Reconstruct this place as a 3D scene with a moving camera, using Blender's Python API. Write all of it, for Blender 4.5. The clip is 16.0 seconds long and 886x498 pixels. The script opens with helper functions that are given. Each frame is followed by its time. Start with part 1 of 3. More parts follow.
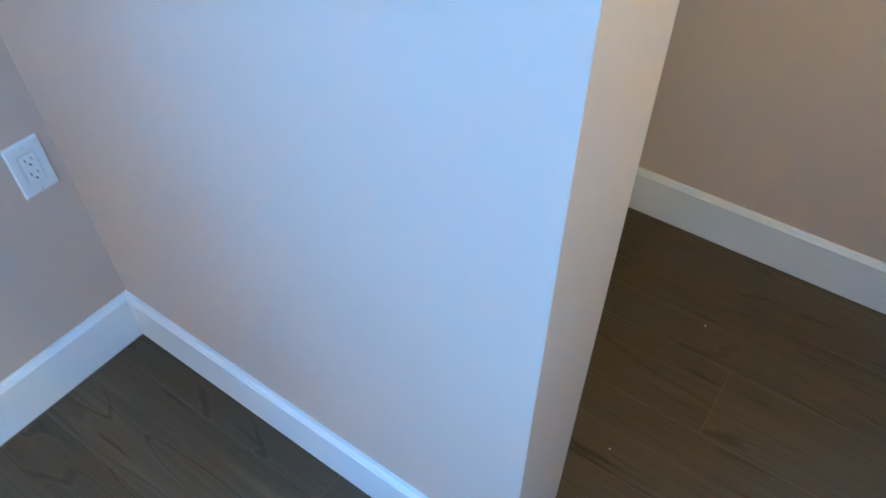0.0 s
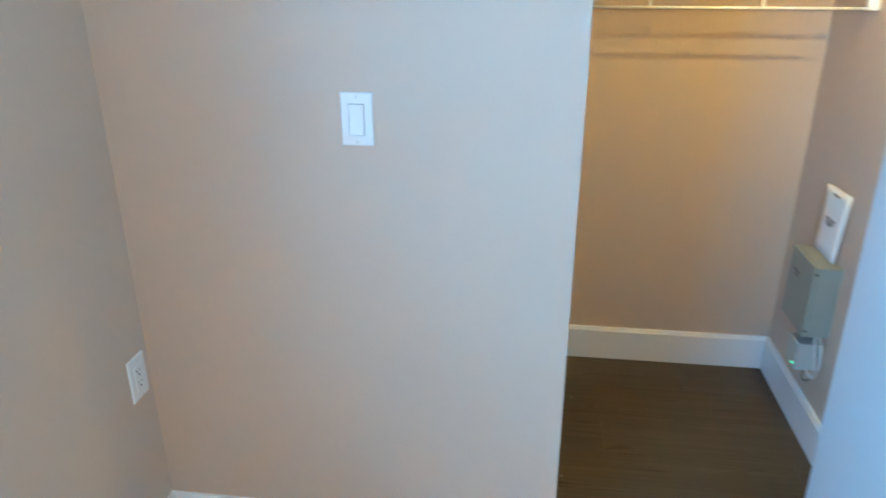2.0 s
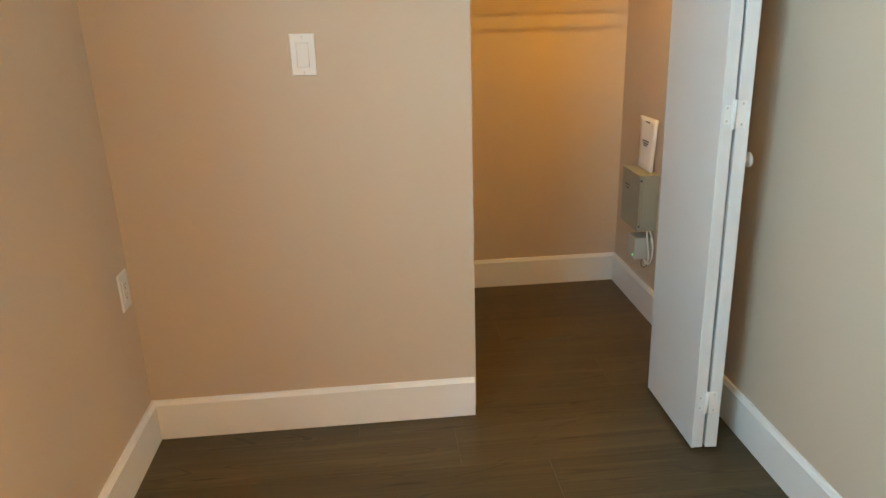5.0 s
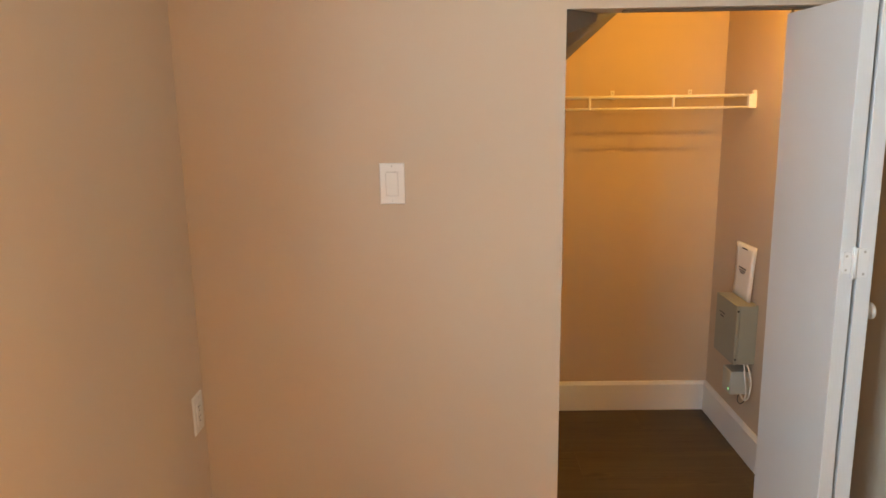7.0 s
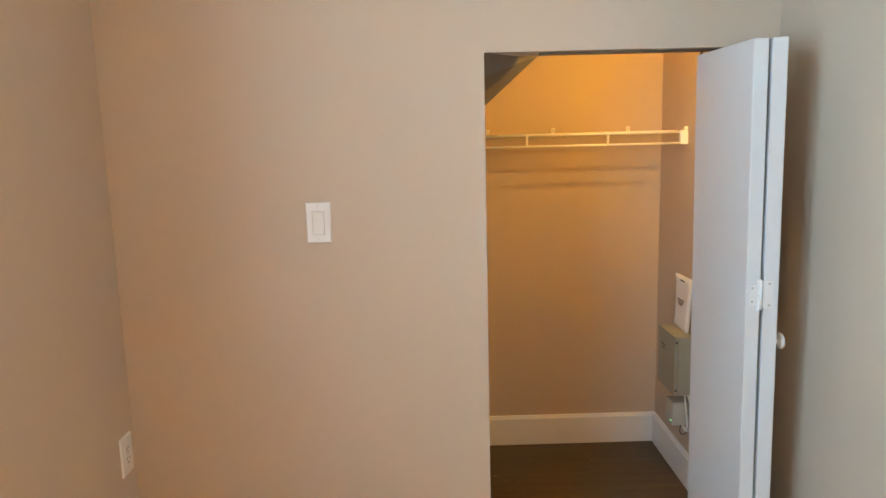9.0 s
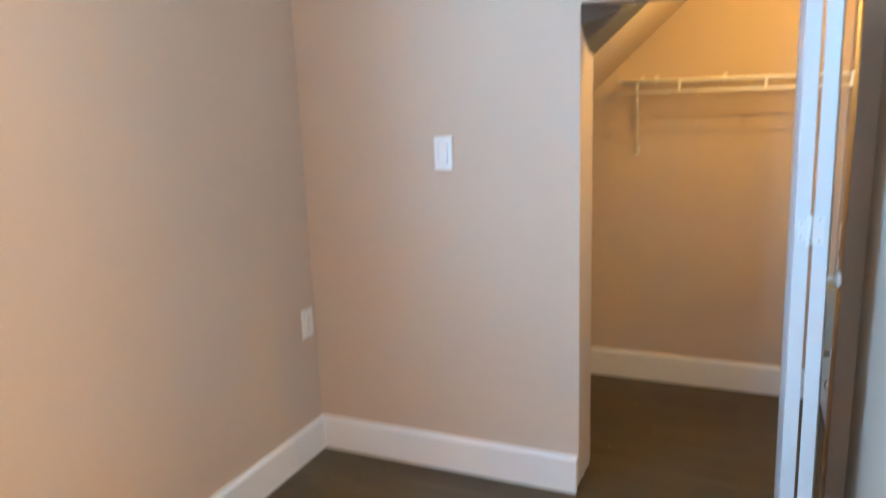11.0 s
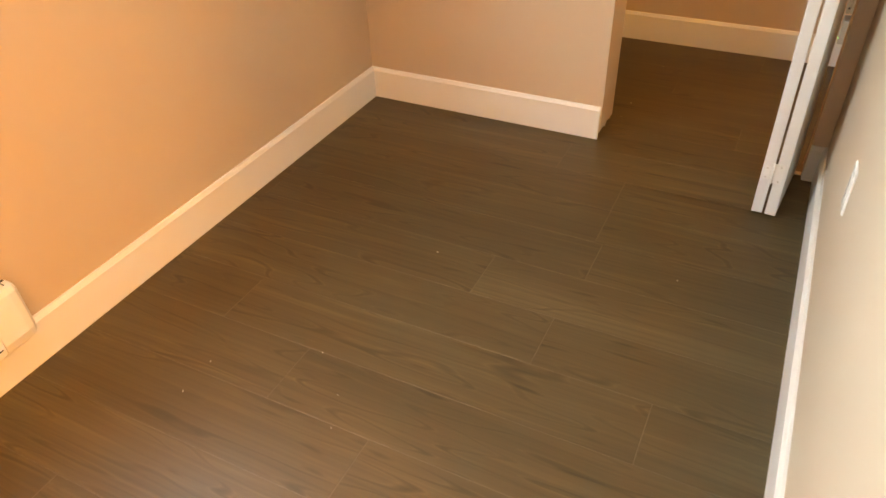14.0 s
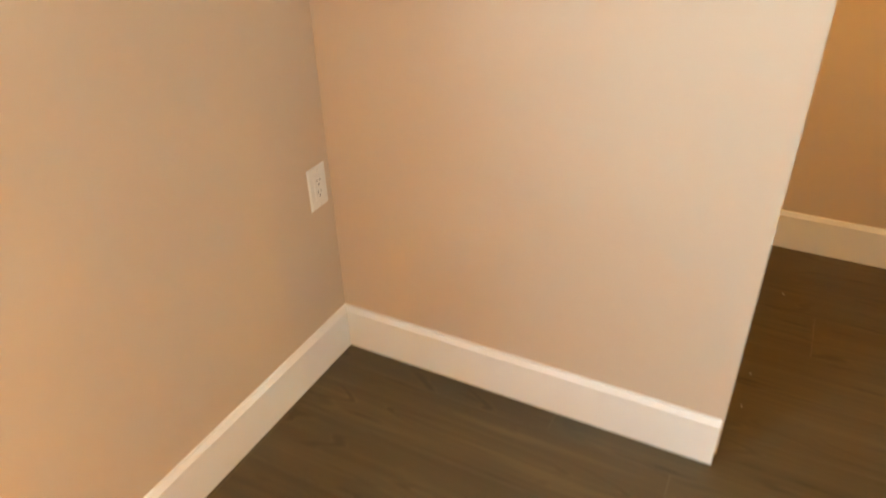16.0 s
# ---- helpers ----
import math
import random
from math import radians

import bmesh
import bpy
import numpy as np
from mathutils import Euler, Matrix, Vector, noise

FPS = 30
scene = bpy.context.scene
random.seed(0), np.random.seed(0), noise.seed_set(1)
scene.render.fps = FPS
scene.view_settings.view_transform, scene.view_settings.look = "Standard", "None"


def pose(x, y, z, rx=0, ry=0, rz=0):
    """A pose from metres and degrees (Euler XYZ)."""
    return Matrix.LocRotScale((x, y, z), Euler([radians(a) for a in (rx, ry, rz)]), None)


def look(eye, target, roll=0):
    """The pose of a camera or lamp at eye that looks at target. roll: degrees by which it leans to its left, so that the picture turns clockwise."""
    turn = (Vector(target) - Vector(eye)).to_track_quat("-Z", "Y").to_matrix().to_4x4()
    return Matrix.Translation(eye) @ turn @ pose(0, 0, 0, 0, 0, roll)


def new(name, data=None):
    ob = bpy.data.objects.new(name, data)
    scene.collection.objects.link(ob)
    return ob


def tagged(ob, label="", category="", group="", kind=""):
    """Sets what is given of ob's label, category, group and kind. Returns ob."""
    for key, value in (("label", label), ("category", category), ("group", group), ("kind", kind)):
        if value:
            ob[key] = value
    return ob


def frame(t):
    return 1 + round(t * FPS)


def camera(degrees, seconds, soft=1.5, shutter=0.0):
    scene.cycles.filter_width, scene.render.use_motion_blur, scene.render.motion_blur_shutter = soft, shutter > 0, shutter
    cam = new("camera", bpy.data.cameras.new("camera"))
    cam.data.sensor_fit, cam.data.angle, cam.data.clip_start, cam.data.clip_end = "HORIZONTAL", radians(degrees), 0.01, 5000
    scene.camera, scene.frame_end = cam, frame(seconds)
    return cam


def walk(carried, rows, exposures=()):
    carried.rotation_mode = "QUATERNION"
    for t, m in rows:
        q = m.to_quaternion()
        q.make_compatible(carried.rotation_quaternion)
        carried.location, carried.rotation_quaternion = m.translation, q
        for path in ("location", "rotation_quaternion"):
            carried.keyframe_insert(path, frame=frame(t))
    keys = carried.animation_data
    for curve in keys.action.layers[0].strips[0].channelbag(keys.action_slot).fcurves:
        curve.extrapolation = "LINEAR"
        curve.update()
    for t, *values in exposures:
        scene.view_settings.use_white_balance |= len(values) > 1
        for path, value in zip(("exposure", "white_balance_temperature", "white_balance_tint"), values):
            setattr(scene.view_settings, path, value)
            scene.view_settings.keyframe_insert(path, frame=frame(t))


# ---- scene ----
cam = camera(64.3, 16.0, shutter=0.4)
PATH = [
    (0, (1.243, -0.459, 1.387), (0.429, 0.683, -0.039), -0.2),
    (0.5, (1.2, -0.729, 1.425), (0.395, 0.647, 0.216), 0.1),
    (1, (1.033, -0.99, 1.456), (0.266, 0.643, 0.594), 0.5),
    (1.5, (0.94, -1.186, 1.519), (0.382, 0.564, 0.729), 0.3),
    (2, (0.956, -1.456, 1.515), (0.716, 0.377, 0.753), -0.1),
    (2.5, (0.905, -1.63, 1.541), (0.912, 0.256, 0.874), -0.1),
    (3, (0.793, -1.815, 1.586), (0.895, 0.155, 1.256), -0.1),
    (3.5, (0.761, -1.947, 1.57), (0.904, 0.042, 1.418), -0.4),
    (4, (0.82, -2.06, 1.411), (0.988, -0.086, 1.139), -0.9),
    (4.2, (0.808, -2.057, 1.316), (0.993, -0.158, 0.717), -1.5),
    (6.3, (0.728, -2.115, 1.412), (0.783, -0.232, 0.74), -0.7),
    (6.5, (0.705, -2.052, 1.43), (0.713, -0.132, 0.873), -0.9),
    (7, (0.746, -1.954, 1.425), (0.72, 0.003, 1.011), -0.9),
    (7.5, (0.812, -1.922, 1.434), (0.804, 0.041, 1.053), -1.1),
    (8, (0.856, -1.923, 1.43), (0.862, 0.044, 1.067), -1.2),
    (8.5, (0.836, -1.92, 1.437), (0.862, 0.05, 1.094), -1.3),
    (8.7, (0.855, -1.945, 1.437), (0.886, 0.027, 1.108), -1.4),
    (10.8, (1.509, -2.193, 1.412), (0.836, -0.335, 1.101), -2.1),
    (11, (1.564, -2.251, 1.379), (0.771, -0.462, 0.966), -2.1),
    (11.5, (1.575, -2.325, 1.351), (0.747, -0.75, 0.438), -2.7),
    (12, (1.665, -2.448, 1.331), (0.821, -1.008, 0.231), -3.2),
    (12.5, (1.702, -2.572, 1.357), (0.89, -1.177, 0.176), -2.9),
    (13, (1.699, -2.601, 1.375), (0.912, -1.21, 0.173), -2.5),
    (13.5, (1.72, -2.614, 1.384), (0.957, -1.21, 0.182), -2.3),
    (14, (1.648, -2.547, 1.418), (0.918, -1.143, 0.195), -2.1),
    (14.5, (1.53, -2.356, 1.402), (0.771, -0.944, 0.206), -2.4),
    (15, (1.282, -2.117, 1.409), (0.521, -0.692, 0.229), -1.5),
    (15.5, (1.196, -1.728, 1.387), (0.412, -0.27, 0.264), -1.6),
    (16, (1.035, -1.329, 1.363), (0.24, 0.165, 0.297), -1.5),
]

# exposure and white balance drift of the carried camera
EXPOSURES = [
    (0.0, 1.02, 3953, -6), (1.0, 0.89, 4464, -10), (1.5, 0.95, 5041, -10), (2.0, 0.94, 4973, -10), (2.5, 0.65, 6516, -6), (3.0, 0.31, 9013, 2),
    (3.5, 0.3, 9907, 8), (4.0, 0.41, 7981, 2), (4.2, 0.48, 7768, 0), (6.3, 0.55, 16555, 20), (6.5, 0.54, 16555, 20), (7.0, 0.41, 12297, 20),
    (8.0, 0.41, 10316, 16), (8.7, 0.48, 9774, 14), (10.8, 0.62, 7663, 2), (11.0, 0.79, 6429, 6), (11.5, 1.2, 6516, 4), (12.0, 1.33, 7163, 8),
    (12.5, 1.14, 10889, 16), (13.0, 0.99, 13888, 20), (14.0, 0.96, 18695, 24), (14.5, 1.08, 20550, 22), (15.5, 1.17, 18695, 16), (16.0, 1.2, 10599, 10)]
walk(cam, [(t, look(eye, target, roll)) for t, eye, target, roll in PATH], EXPOSURES)

# ---------------------------------------------------------------- dimensions
X_RIGHT = 1.870          # right wall of the room
Y_REAR = -3.9            # wall behind the walk
Z_CEIL = 2.42
OPEN_L, OPEN_R, OPEN_H = 1.057, 1.817, 1.655   # closet opening
WALL_T = 0.115
JAMB_T = 0.19            # deep side of the opening
CL_BACK, CL_RIGHT, CL_LEFT = 1.120, 1.910, 0.2
BB_H, BB_T = 0.14, 0.016
WIN_Y0, WIN_Y1, WIN_Z0, WIN_Z1 = -2.55, -1.390, 1.04, 2.1
DOOR_Y0, DOOR_Y1, DOOR_H = -3.80, -2.20, 2.05   # assumed wide opening to an unseen hall
HALL_X, HALL_Y = 3.3, -0.9


def soffit(x, y):
    """Height of the sloped underside of the stairs."""
    return 1.52 + 0.92 * (x - 1.06) + 0.05 * (y - 0.22) / 0.9


# ---------------------------------------------------------------- world and lights
world = bpy.data.worlds.new("world")
scene.world = world
world.use_nodes = True
wn = world.node_tree
sky = wn.nodes.new("ShaderNodeTexSky")
sky.sky_type = 'NISHITA'
sky.sun_disc = False
sky.sun_elevation, sky.sun_rotation = radians(40), radians(90)
wn.links.new(sky.outputs[0], wn.nodes["Background"].inputs[0])
wn.nodes["Background"].inputs[1].default_value = 0.12

day = bpy.data.lights.new("window_daylight", 'AREA')
day.shape, day.size, day.size_y = 'RECTANGLE', WIN_Y1 - WIN_Y0, WIN_Z1 - WIN_Z0
day.energy, day.color = 54.0, (0.27, 0.57, 1.0)
day_ob = new("window_daylight", day)
day_ob.matrix_world = look((-0.17, (WIN_Y0 + WIN_Y1) / 2, (WIN_Z0 + WIN_Z1) / 2), (2, (WIN_Y0 + WIN_Y1) / 2, (WIN_Z0 + WIN_Z1) / 2))
BULB_AT = (1.745, 0.152, 1.738)
bulb_light = bpy.data.lights.new("closet_bulb_light", 'POINT')
bulb_light.energy, bulb_light.color, bulb_light.shadow_soft_size = 10.2, (1.0, 0.66, 0.20), 0.016
new("closet_bulb_light", bulb_light).location = BULB_AT
# two assumed hall lamps out of view, added to warm the walls and floor
for name, at, power in (("unseen_hall_light", (2.67, -2.76, 1.87), 66.0), ("unseen_hall_light", (2.16, -3.55, 1.87), 35.0)):
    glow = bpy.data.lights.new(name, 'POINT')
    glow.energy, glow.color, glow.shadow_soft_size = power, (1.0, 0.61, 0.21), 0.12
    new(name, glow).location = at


# ---------------------------------------------------------------- materials
def mat(name, color=(0.8, 0.8, 0.8), rough=0.5, metal=0.0, spec=0.5):
    m = bpy.data.materials.new(name)
    m.use_nodes = True
    b = m.node_tree.nodes["Principled BSDF"]
    b.inputs["Base Color"].default_value = (*color, 1)
    b.inputs["Roughness"].default_value = rough
    b.inputs["Metallic"].default_value = metal
    b.inputs["Specular IOR Level"].default_value = spec
    return m


def nd(m, kind, **values):
    n = m.node_tree.nodes.new(kind)
    for k, v in values.items():
        if k in n.inputs:
            n.inputs[k].default_value = v
    return n


def link(m, a, b):
    m.node_tree.links.new(a, b)


def mottled(name, color, rough, grain, depth, vary=0.06, spec=0.5, big=1.3):
    """A painted or moulded surface: soft colour drift, fine relief, uneven gloss."""
    m = mat(name, color, rough, 0, spec)
    b = m.node_tree.nodes["Principled BSDF"]
    co = nd(m, "ShaderNodeTexCoord")
    n1 = nd(m, "ShaderNodeTexNoise", Scale=big, Detail=4.0)
    n2 = nd(m, "ShaderNodeTexNoise", Scale=grain, Detail=3.0)
    for n in (n1, n2):
        link(m, co.outputs["Object"], n.inputs["Vector"])
    ramp = nd(m, "ShaderNodeValToRGB")
    ramp.color_ramp.elements[0].position, ramp.color_ramp.elements[1].position = 0.3, 0.7
    ramp.color_ramp.elements[0].color = (*[c * (1 - vary) for c in color], 1)
    ramp.color_ramp.elements[1].color = (*[min(1, c * (1 + vary)) for c in color], 1)
    link(m, n1.outputs["Fac"], ramp.inputs[0])
    link(m, ramp.outputs[0], b.inputs["Base Color"])
    rr = nd(m, "ShaderNodeMapRange")
    rr.inputs["To Min"].default_value, rr.inputs["To Max"].default_value = rough * 0.85, min(1, rough * 1.15)
    link(m, n2.outputs["Fac"], rr.inputs["Value"])
    link(m, rr.outputs[0], b.inputs["Roughness"])
    bump = nd(m, "ShaderNodeBump", Strength=0.35, Distance=depth)
    link(m, n2.outputs["Fac"], bump.inputs["Height"])
    link(m, bump.outputs[0], b.inputs["Normal"])
    return m


def floor_wood():
    m = mat("vinyl_plank", (0.08, 0.06, 0.045), 0.40, 0.0, 0.40)
    b = m.node_tree.nodes["Principled BSDF"]
    co = nd(m, "ShaderNodeTexCoord")
    info = nd(m, "ShaderNodeObjectInfo")
    shift = nd(m, "ShaderNodeVectorMath")
    shift.operation = 'MULTIPLY_ADD'
    comb = nd(m, "ShaderNodeCombineXYZ")
    for i in range(3):
        link(m, info.outputs["Random"], comb.inputs[i])
    shift.inputs[1].default_value = (37.0, 23.0, 11.0)
    link(m, comb.outputs[0], shift.inputs[0])
    link(m, co.outputs["Object"], shift.inputs[2])
    # slow bend of the grain
    warp = nd(m, "ShaderNodeTexNoise", Scale=2.2, Detail=2.0)
    link(m, shift.outputs[0], warp.inputs["Vector"])
    add = nd(m, "ShaderNodeVectorMath")
    add.operation = 'MULTIPLY_ADD'
    add.inputs[1].default_value = (0.0, 0.025, 0.0)
    link(m, warp.outputs["Color"], add.inputs[0])
    link(m, shift.outputs[0], add.inputs[2])

    def grain(sx, sy, scale, detail):
        mp = nd(m, "ShaderNodeMapping")
        mp.inputs["Scale"].default_value = (sx, sy, 1)
        link(m, add.outputs[0], mp.inputs["Vector"])
        n = nd(m, "ShaderNodeTexNoise", Scale=scale, Detail=detail, Roughness=0.6)
        link(m, mp.outputs[0], n.inputs["Vector"])
        return n.outputs["Fac"]

    def ramp(fac, stops):
        r = nd(m, "ShaderNodeValToRGB")
        e = r.color_ramp.elements
        while len(e) < len(stops):
            e.new(0.5)
        for el, (p, c) in zip(e, stops):
            el.position, el.color = p, (*c, 1)
        link(m, fac, r.inputs[0])
        return r.outputs[0]

    def mix(kind, fac, a, c):
        x = nd(m, "ShaderNodeMix")
        x.data_type, x.blend_type = 'RGBA', kind
        x.inputs[0].default_value = fac
        link(m, a, x.inputs[6])
        link(m, c, x.inputs[7])
        return x.outputs[2]

    base = ramp(grain(0.9, 7.0, 1.0, 2.5), [(0.3, (0.073, 0.050, 0.0245)), (0.55, (0.090, 0.062, 0.031)), (0.75, (0.114, 0.080, 0.041))])
    fine = ramp(grain(0.9, 130.0, 1.0, 5.0), [(0.28, (0.80, 0.79, 0.78)), (0.5, (1.0, 1.0, 1.0)), (0.74, (1.18, 1.18, 1.17))])
    # short dark flecks where a knot ends
    dark = ramp(grain(4.2, 40.0, 1.0, 1.0), [(0.23, (0.58, 0.54, 0.50)), (0.31, (1, 1, 1))])
    # growth rings: contour lines of a slow field, each a dark line with a pale flank
    mul = nd(m, "ShaderNodeMath")
    mul.operation = 'MULTIPLY'
    mul.inputs[1].default_value = 64.0
    link(m, grain(0.85, 7.5, 1.0, 1.6), mul.inputs[0])
    sine = nd(m, "ShaderNodeMath")
    sine.operation = 'SINE'
    link(m, mul.outputs[0], sine.inputs[0])
    ring = ramp(sine.outputs[0], [(0.0, (0.98, 0.98, 0.98)), (0.45, (1.0, 1.0, 1.0)), (0.62, (1.0, 1.0, 1.0)), (0.80, (1.20, 1.20, 1.18)), (1.0, (0.66, 0.64, 0.62))])
    white = nd(m, "ShaderNodeRGB")
    white.outputs[0].default_value = (1, 1, 1, 1)
    patch = nd(m, "ShaderNodeMapRange")
    patch.inputs["From Min"].default_value, patch.inputs["From Max"].default_value = 0.40, 0.62
    patch.inputs["To Min"].default_value = 0.25
    link(m, grain(1.7, 13.0, 1.0, 1.0), patch.inputs["Value"])
    rings = nd(m, "ShaderNodeMix")
    rings.data_type = 'RGBA'
    link(m, patch.outputs[0], rings.inputs[0])
    link(m, white.outputs[0], rings.inputs[6])
    link(m, ring, rings.inputs[7])
    pale = ramp(grain(1.6, 30.0, 1.0, 1.5), [(0.57, (1, 1, 1)), (0.68, (1.22, 1.22, 1.20))])
    col = mix('MULTIPLY', 1.0, mix('MULTIPLY', 1.0, mix('MULTIPLY', 1.0, base, fine), dark), mix('MULTIPLY', 1.0, pale, rings.outputs[2]))
    tone = nd(m, "ShaderNodeMapRange")
    tone.inputs["To Min"].default_value, tone.inputs["To Max"].default_value = 0.95, 1.05
    link(m, info.outputs["Random"], tone.inputs["Value"])
    scale = nd(m, "ShaderNodeVectorMath")
    scale.operation = 'SCALE'
    link(m, col, scale.inputs[0])
    link(m, tone.outputs[0], scale.inputs[3])
    link(m, scale.outputs[0], b.inputs["Base Color"])
    rough = nd(m, "ShaderNodeMapRange")
    rough.inputs["To Min"].default_value, rough.inputs["To Max"].default_value = 0.37, 0.45
    g = grain(2.0, 40.0, 1.0, 2.0)
    link(m, g, rough.inputs["Value"])
    link(m, rough.outputs[0], b.inputs["Roughness"])
    bump = nd(m, "ShaderNodeBump", Strength=0.12, Distance=0.0003)
    link(m, g, bump.inputs["Height"])
    link(m, bump.outputs[0], b.inputs["Normal"])
    return m


def glowing(name, color, strength):
    m = bpy.data.materials.new(name)
    m.use_nodes = True
    n = m.node_tree
    n.nodes.clear()
    e, o = n.nodes.new("ShaderNodeEmission"), n.nodes.new("ShaderNodeOutputMaterial")
    e.inputs[0].default_value, e.inputs[1].default_value = (*color, 1), strength
    n.links.new(e.outputs[0], o.inputs[0])
    return m


M_WALL = mottled("beige_wall_paint", (0.58, 0.46, 0.355), 0.55, 260.0, 0.0006, 0.025, 0.4)
M_CEIL = mottled("white_ceiling_paint", (0.78, 0.77, 0.74), 0.8, 180.0, 0.001, 0.02, 0.3)
M_TRIM = mottled("white_trim_paint", (0.78, 0.77, 0.75), 0.32, 140.0, 0.0003, 0.03)
M_DOOR = mottled("white_door_paint", (0.69, 0.70, 0.69), 0.38, 220.0, 0.0003, 0.03)
M_PLASTIC = mottled("white_plastic", (0.80, 0.80, 0.78), 0.25, 300.0, 0.0001, 0.02)
M_CREAM = mottled("grey_green_coated_steel", (0.30, 0.31, 0.265), 0.38, 400.0, 0.0002, 0.03)
M_PSU = mottled("pale_grey_plastic", (0.46, 0.47, 0.44), 0.35, 300.0, 0.0001, 0.02)
M_WIRE = mottled("white_vinyl_wire", (0.80, 0.79, 0.75), 0.3, 300.0, 0.0001, 0.02)
M_HEATER = mottled("white_enamelled_steel", (0.78, 0.77, 0.74), 0.3, 240.0, 0.0002, 0.02)
M_PAPER = mottled("white_paper", (0.80, 0.80, 0.79), 0.7, 300.0, 0.0002, 0.03)
M_SLOTW = mat("shaded_screw_slot", (0.35, 0.35, 0.33), 0.5)
M_INK = mat("dark_ink", (0.06, 0.06, 0.07), 0.6)
M_SLOT = mat("dark_slot", (0.02, 0.02, 0.02), 0.6)
M_METAL = mottled("zinc_steel", (0.55, 0.52, 0.47), 0.35, 300.0, 0.0001, 0.08)
M_METAL.node_tree.nodes["Principled BSDF"].inputs["Metallic"].default_value = 1.0
M_BRASS = mat("dull_brass", (0.35, 0.24, 0.12), 0.4, 1.0)
# brown of the track carries the shade under the opening head
M_TRACK = mottled("shade_brown_track", (0.16, 0.115, 0.08), 0.55, 200.0, 0.0001, 0.08)
M_CABLE = mottled("white_cable", (0.72, 0.72, 0.70), 0.45, 300.0, 0.0001, 0.03)
M_BLACK = mat("black_cable", (0.03, 0.03, 0.03), 0.5)
M_SUB = mottled("dark_floor_gap", (0.09, 0.075, 0.06), 0.8, 60.0, 0.0005, 0.1)
# corner infill, much darker than the wall paint
M_GREY = mottled("dark_grey_board", (0.11, 0.097, 0.088), 0.85, 90.0, 0.001, 0.1)
M_WOOD = floor_wood()
# bevels paler than the boards: light caught on the joints, put into colour
M_EDGE = mottled("pale_plank_edge", (0.112, 0.080, 0.046), 0.45, 90.0, 0.0002, 0.25, 0.4, 6.0)
M_BULB = glowing("lit_bulb", (1.0, 0.66, 0.20), 8.0)
# glow of the globes added in the unseen hall
M_HALL = glowing("unseen_hall_glow", (1.0, 0.60, 0.20), 6.0)
M_LED = glowing("green_led", (0.15, 1.0, 0.35), 6.0)
M_GLASS = mat("window_glass", (1, 1, 1), 0.0)
M_GLASS.node_tree.nodes["Principled BSDF"].inputs["Transmission Weight"].default_value = 1.0


# ---------------------------------------------------------------- mesh helpers
def obj(name, bm, material, parent=None, label="", smooth=False):
    bmesh.ops.recalc_face_normals(bm, faces=bm.faces)
    me = bpy.data.meshes.new(name)
    bm.to_mesh(me)
    bm.free()
    me.materials.append(material)
    if smooth:
        me.polygons.foreach_set("use_smooth", [True] * len(me.polygons))
    ob = new(name, me)
    if parent is not None:
        ob.parent = parent
    if label:
        ob["label"] = label
    return ob


def part(name, bm, material, parent, label="", smooth=False):
    return obj(name, bm, material, parent, label, smooth)


def box(bm, x0, y0, z0, x1, y1, z1, bevel=0.0, seg=2):
    g = bmesh.ops.create_cube(bm, size=1.0)
    vs = g["verts"]
    for v in vs:
        v.co = Vector((x0 + (x1 - x0) * (v.co.x + 0.5), y0 + (y1 - y0) * (v.co.y + 0.5), z0 + (z1 - z0) * (v.co.z + 0.5)))
    if bevel:
        es = list({e for v in vs for e in v.link_edges})
        bmesh.ops.bevel(bm, geom=es, offset=bevel, segments=seg, affect='EDGES', profile=0.5)
    return bm


def boxes(*rows, bevel=0.0):
    bm = bmesh.new()
    for r in rows:
        box(bm, *r, bevel=bevel)
    return bm


def tube(bm, pts, r, seg=10, cap=True):
    """A round bar along a line of points."""
    pts = [Vector(p) for p in pts]
    rings = []
    for i, p in enumerate(pts):
        d = (pts[min(i + 1, len(pts) - 1)] - pts[max(i - 1, 0)]).normalized()
        a = d.orthogonal().normalized() if i == 0 else (a - d * a.dot(d)).normalized()
        b = d.cross(a)
        rings.append([bm.verts.new(p + r * (math.cos(2 * math.pi * k / seg) * a + math.sin(2 * math.pi * k / seg) * b)) for k in range(seg)])
    for q, w in zip(rings, rings[1:]):
        for k in range(seg):
            bm.faces.new((q[k], q[(k + 1) % seg], w[(k + 1) % seg], w[k]))
    if cap:
        bm.faces.new(rings[0][::-1])
        bm.faces.new(rings[-1])
    return bm


def lathe(bm, profile, m, seg=24):
    """Spins (radius, height) pairs round local z, placed by m."""
    rings = []
    for r, h in profile:
        rings.append([bm.verts.new(m @ Vector((r * math.cos(2 * math.pi * k / seg), r * math.sin(2 * math.pi * k / seg), h))) for k in range(seg)])
    for q, w in zip(rings, rings[1:]):
        for k in range(seg):
            bm.faces.new((q[k], q[(k + 1) % seg], w[(k + 1) % seg], w[k]))
    bm.faces.new(rings[0][::-1])
    bm.faces.new(rings[-1])
    return bm


def prism(bm, outline, axis, a, b):
    """Extrudes an outline (pairs in the plane across axis) from a to b."""
    def at(p, q):
        return {"x": (q, p[0], p[1]), "y": (p[0], q, p[1]), "z": (p[0], p[1], q)}[axis]
    lo = [bm.verts.new(at(p, a)) for p in outline]
    hi = [bm.verts.new(at(p, b)) for p in outline]
    n = len(outline)
    bm.faces.new(lo[::-1])
    bm.faces.new(hi)
    for i in range(n):
        bm.faces.new((lo[i], lo[(i + 1) % n], hi[(i + 1) % n], hi[i]))
    return bm


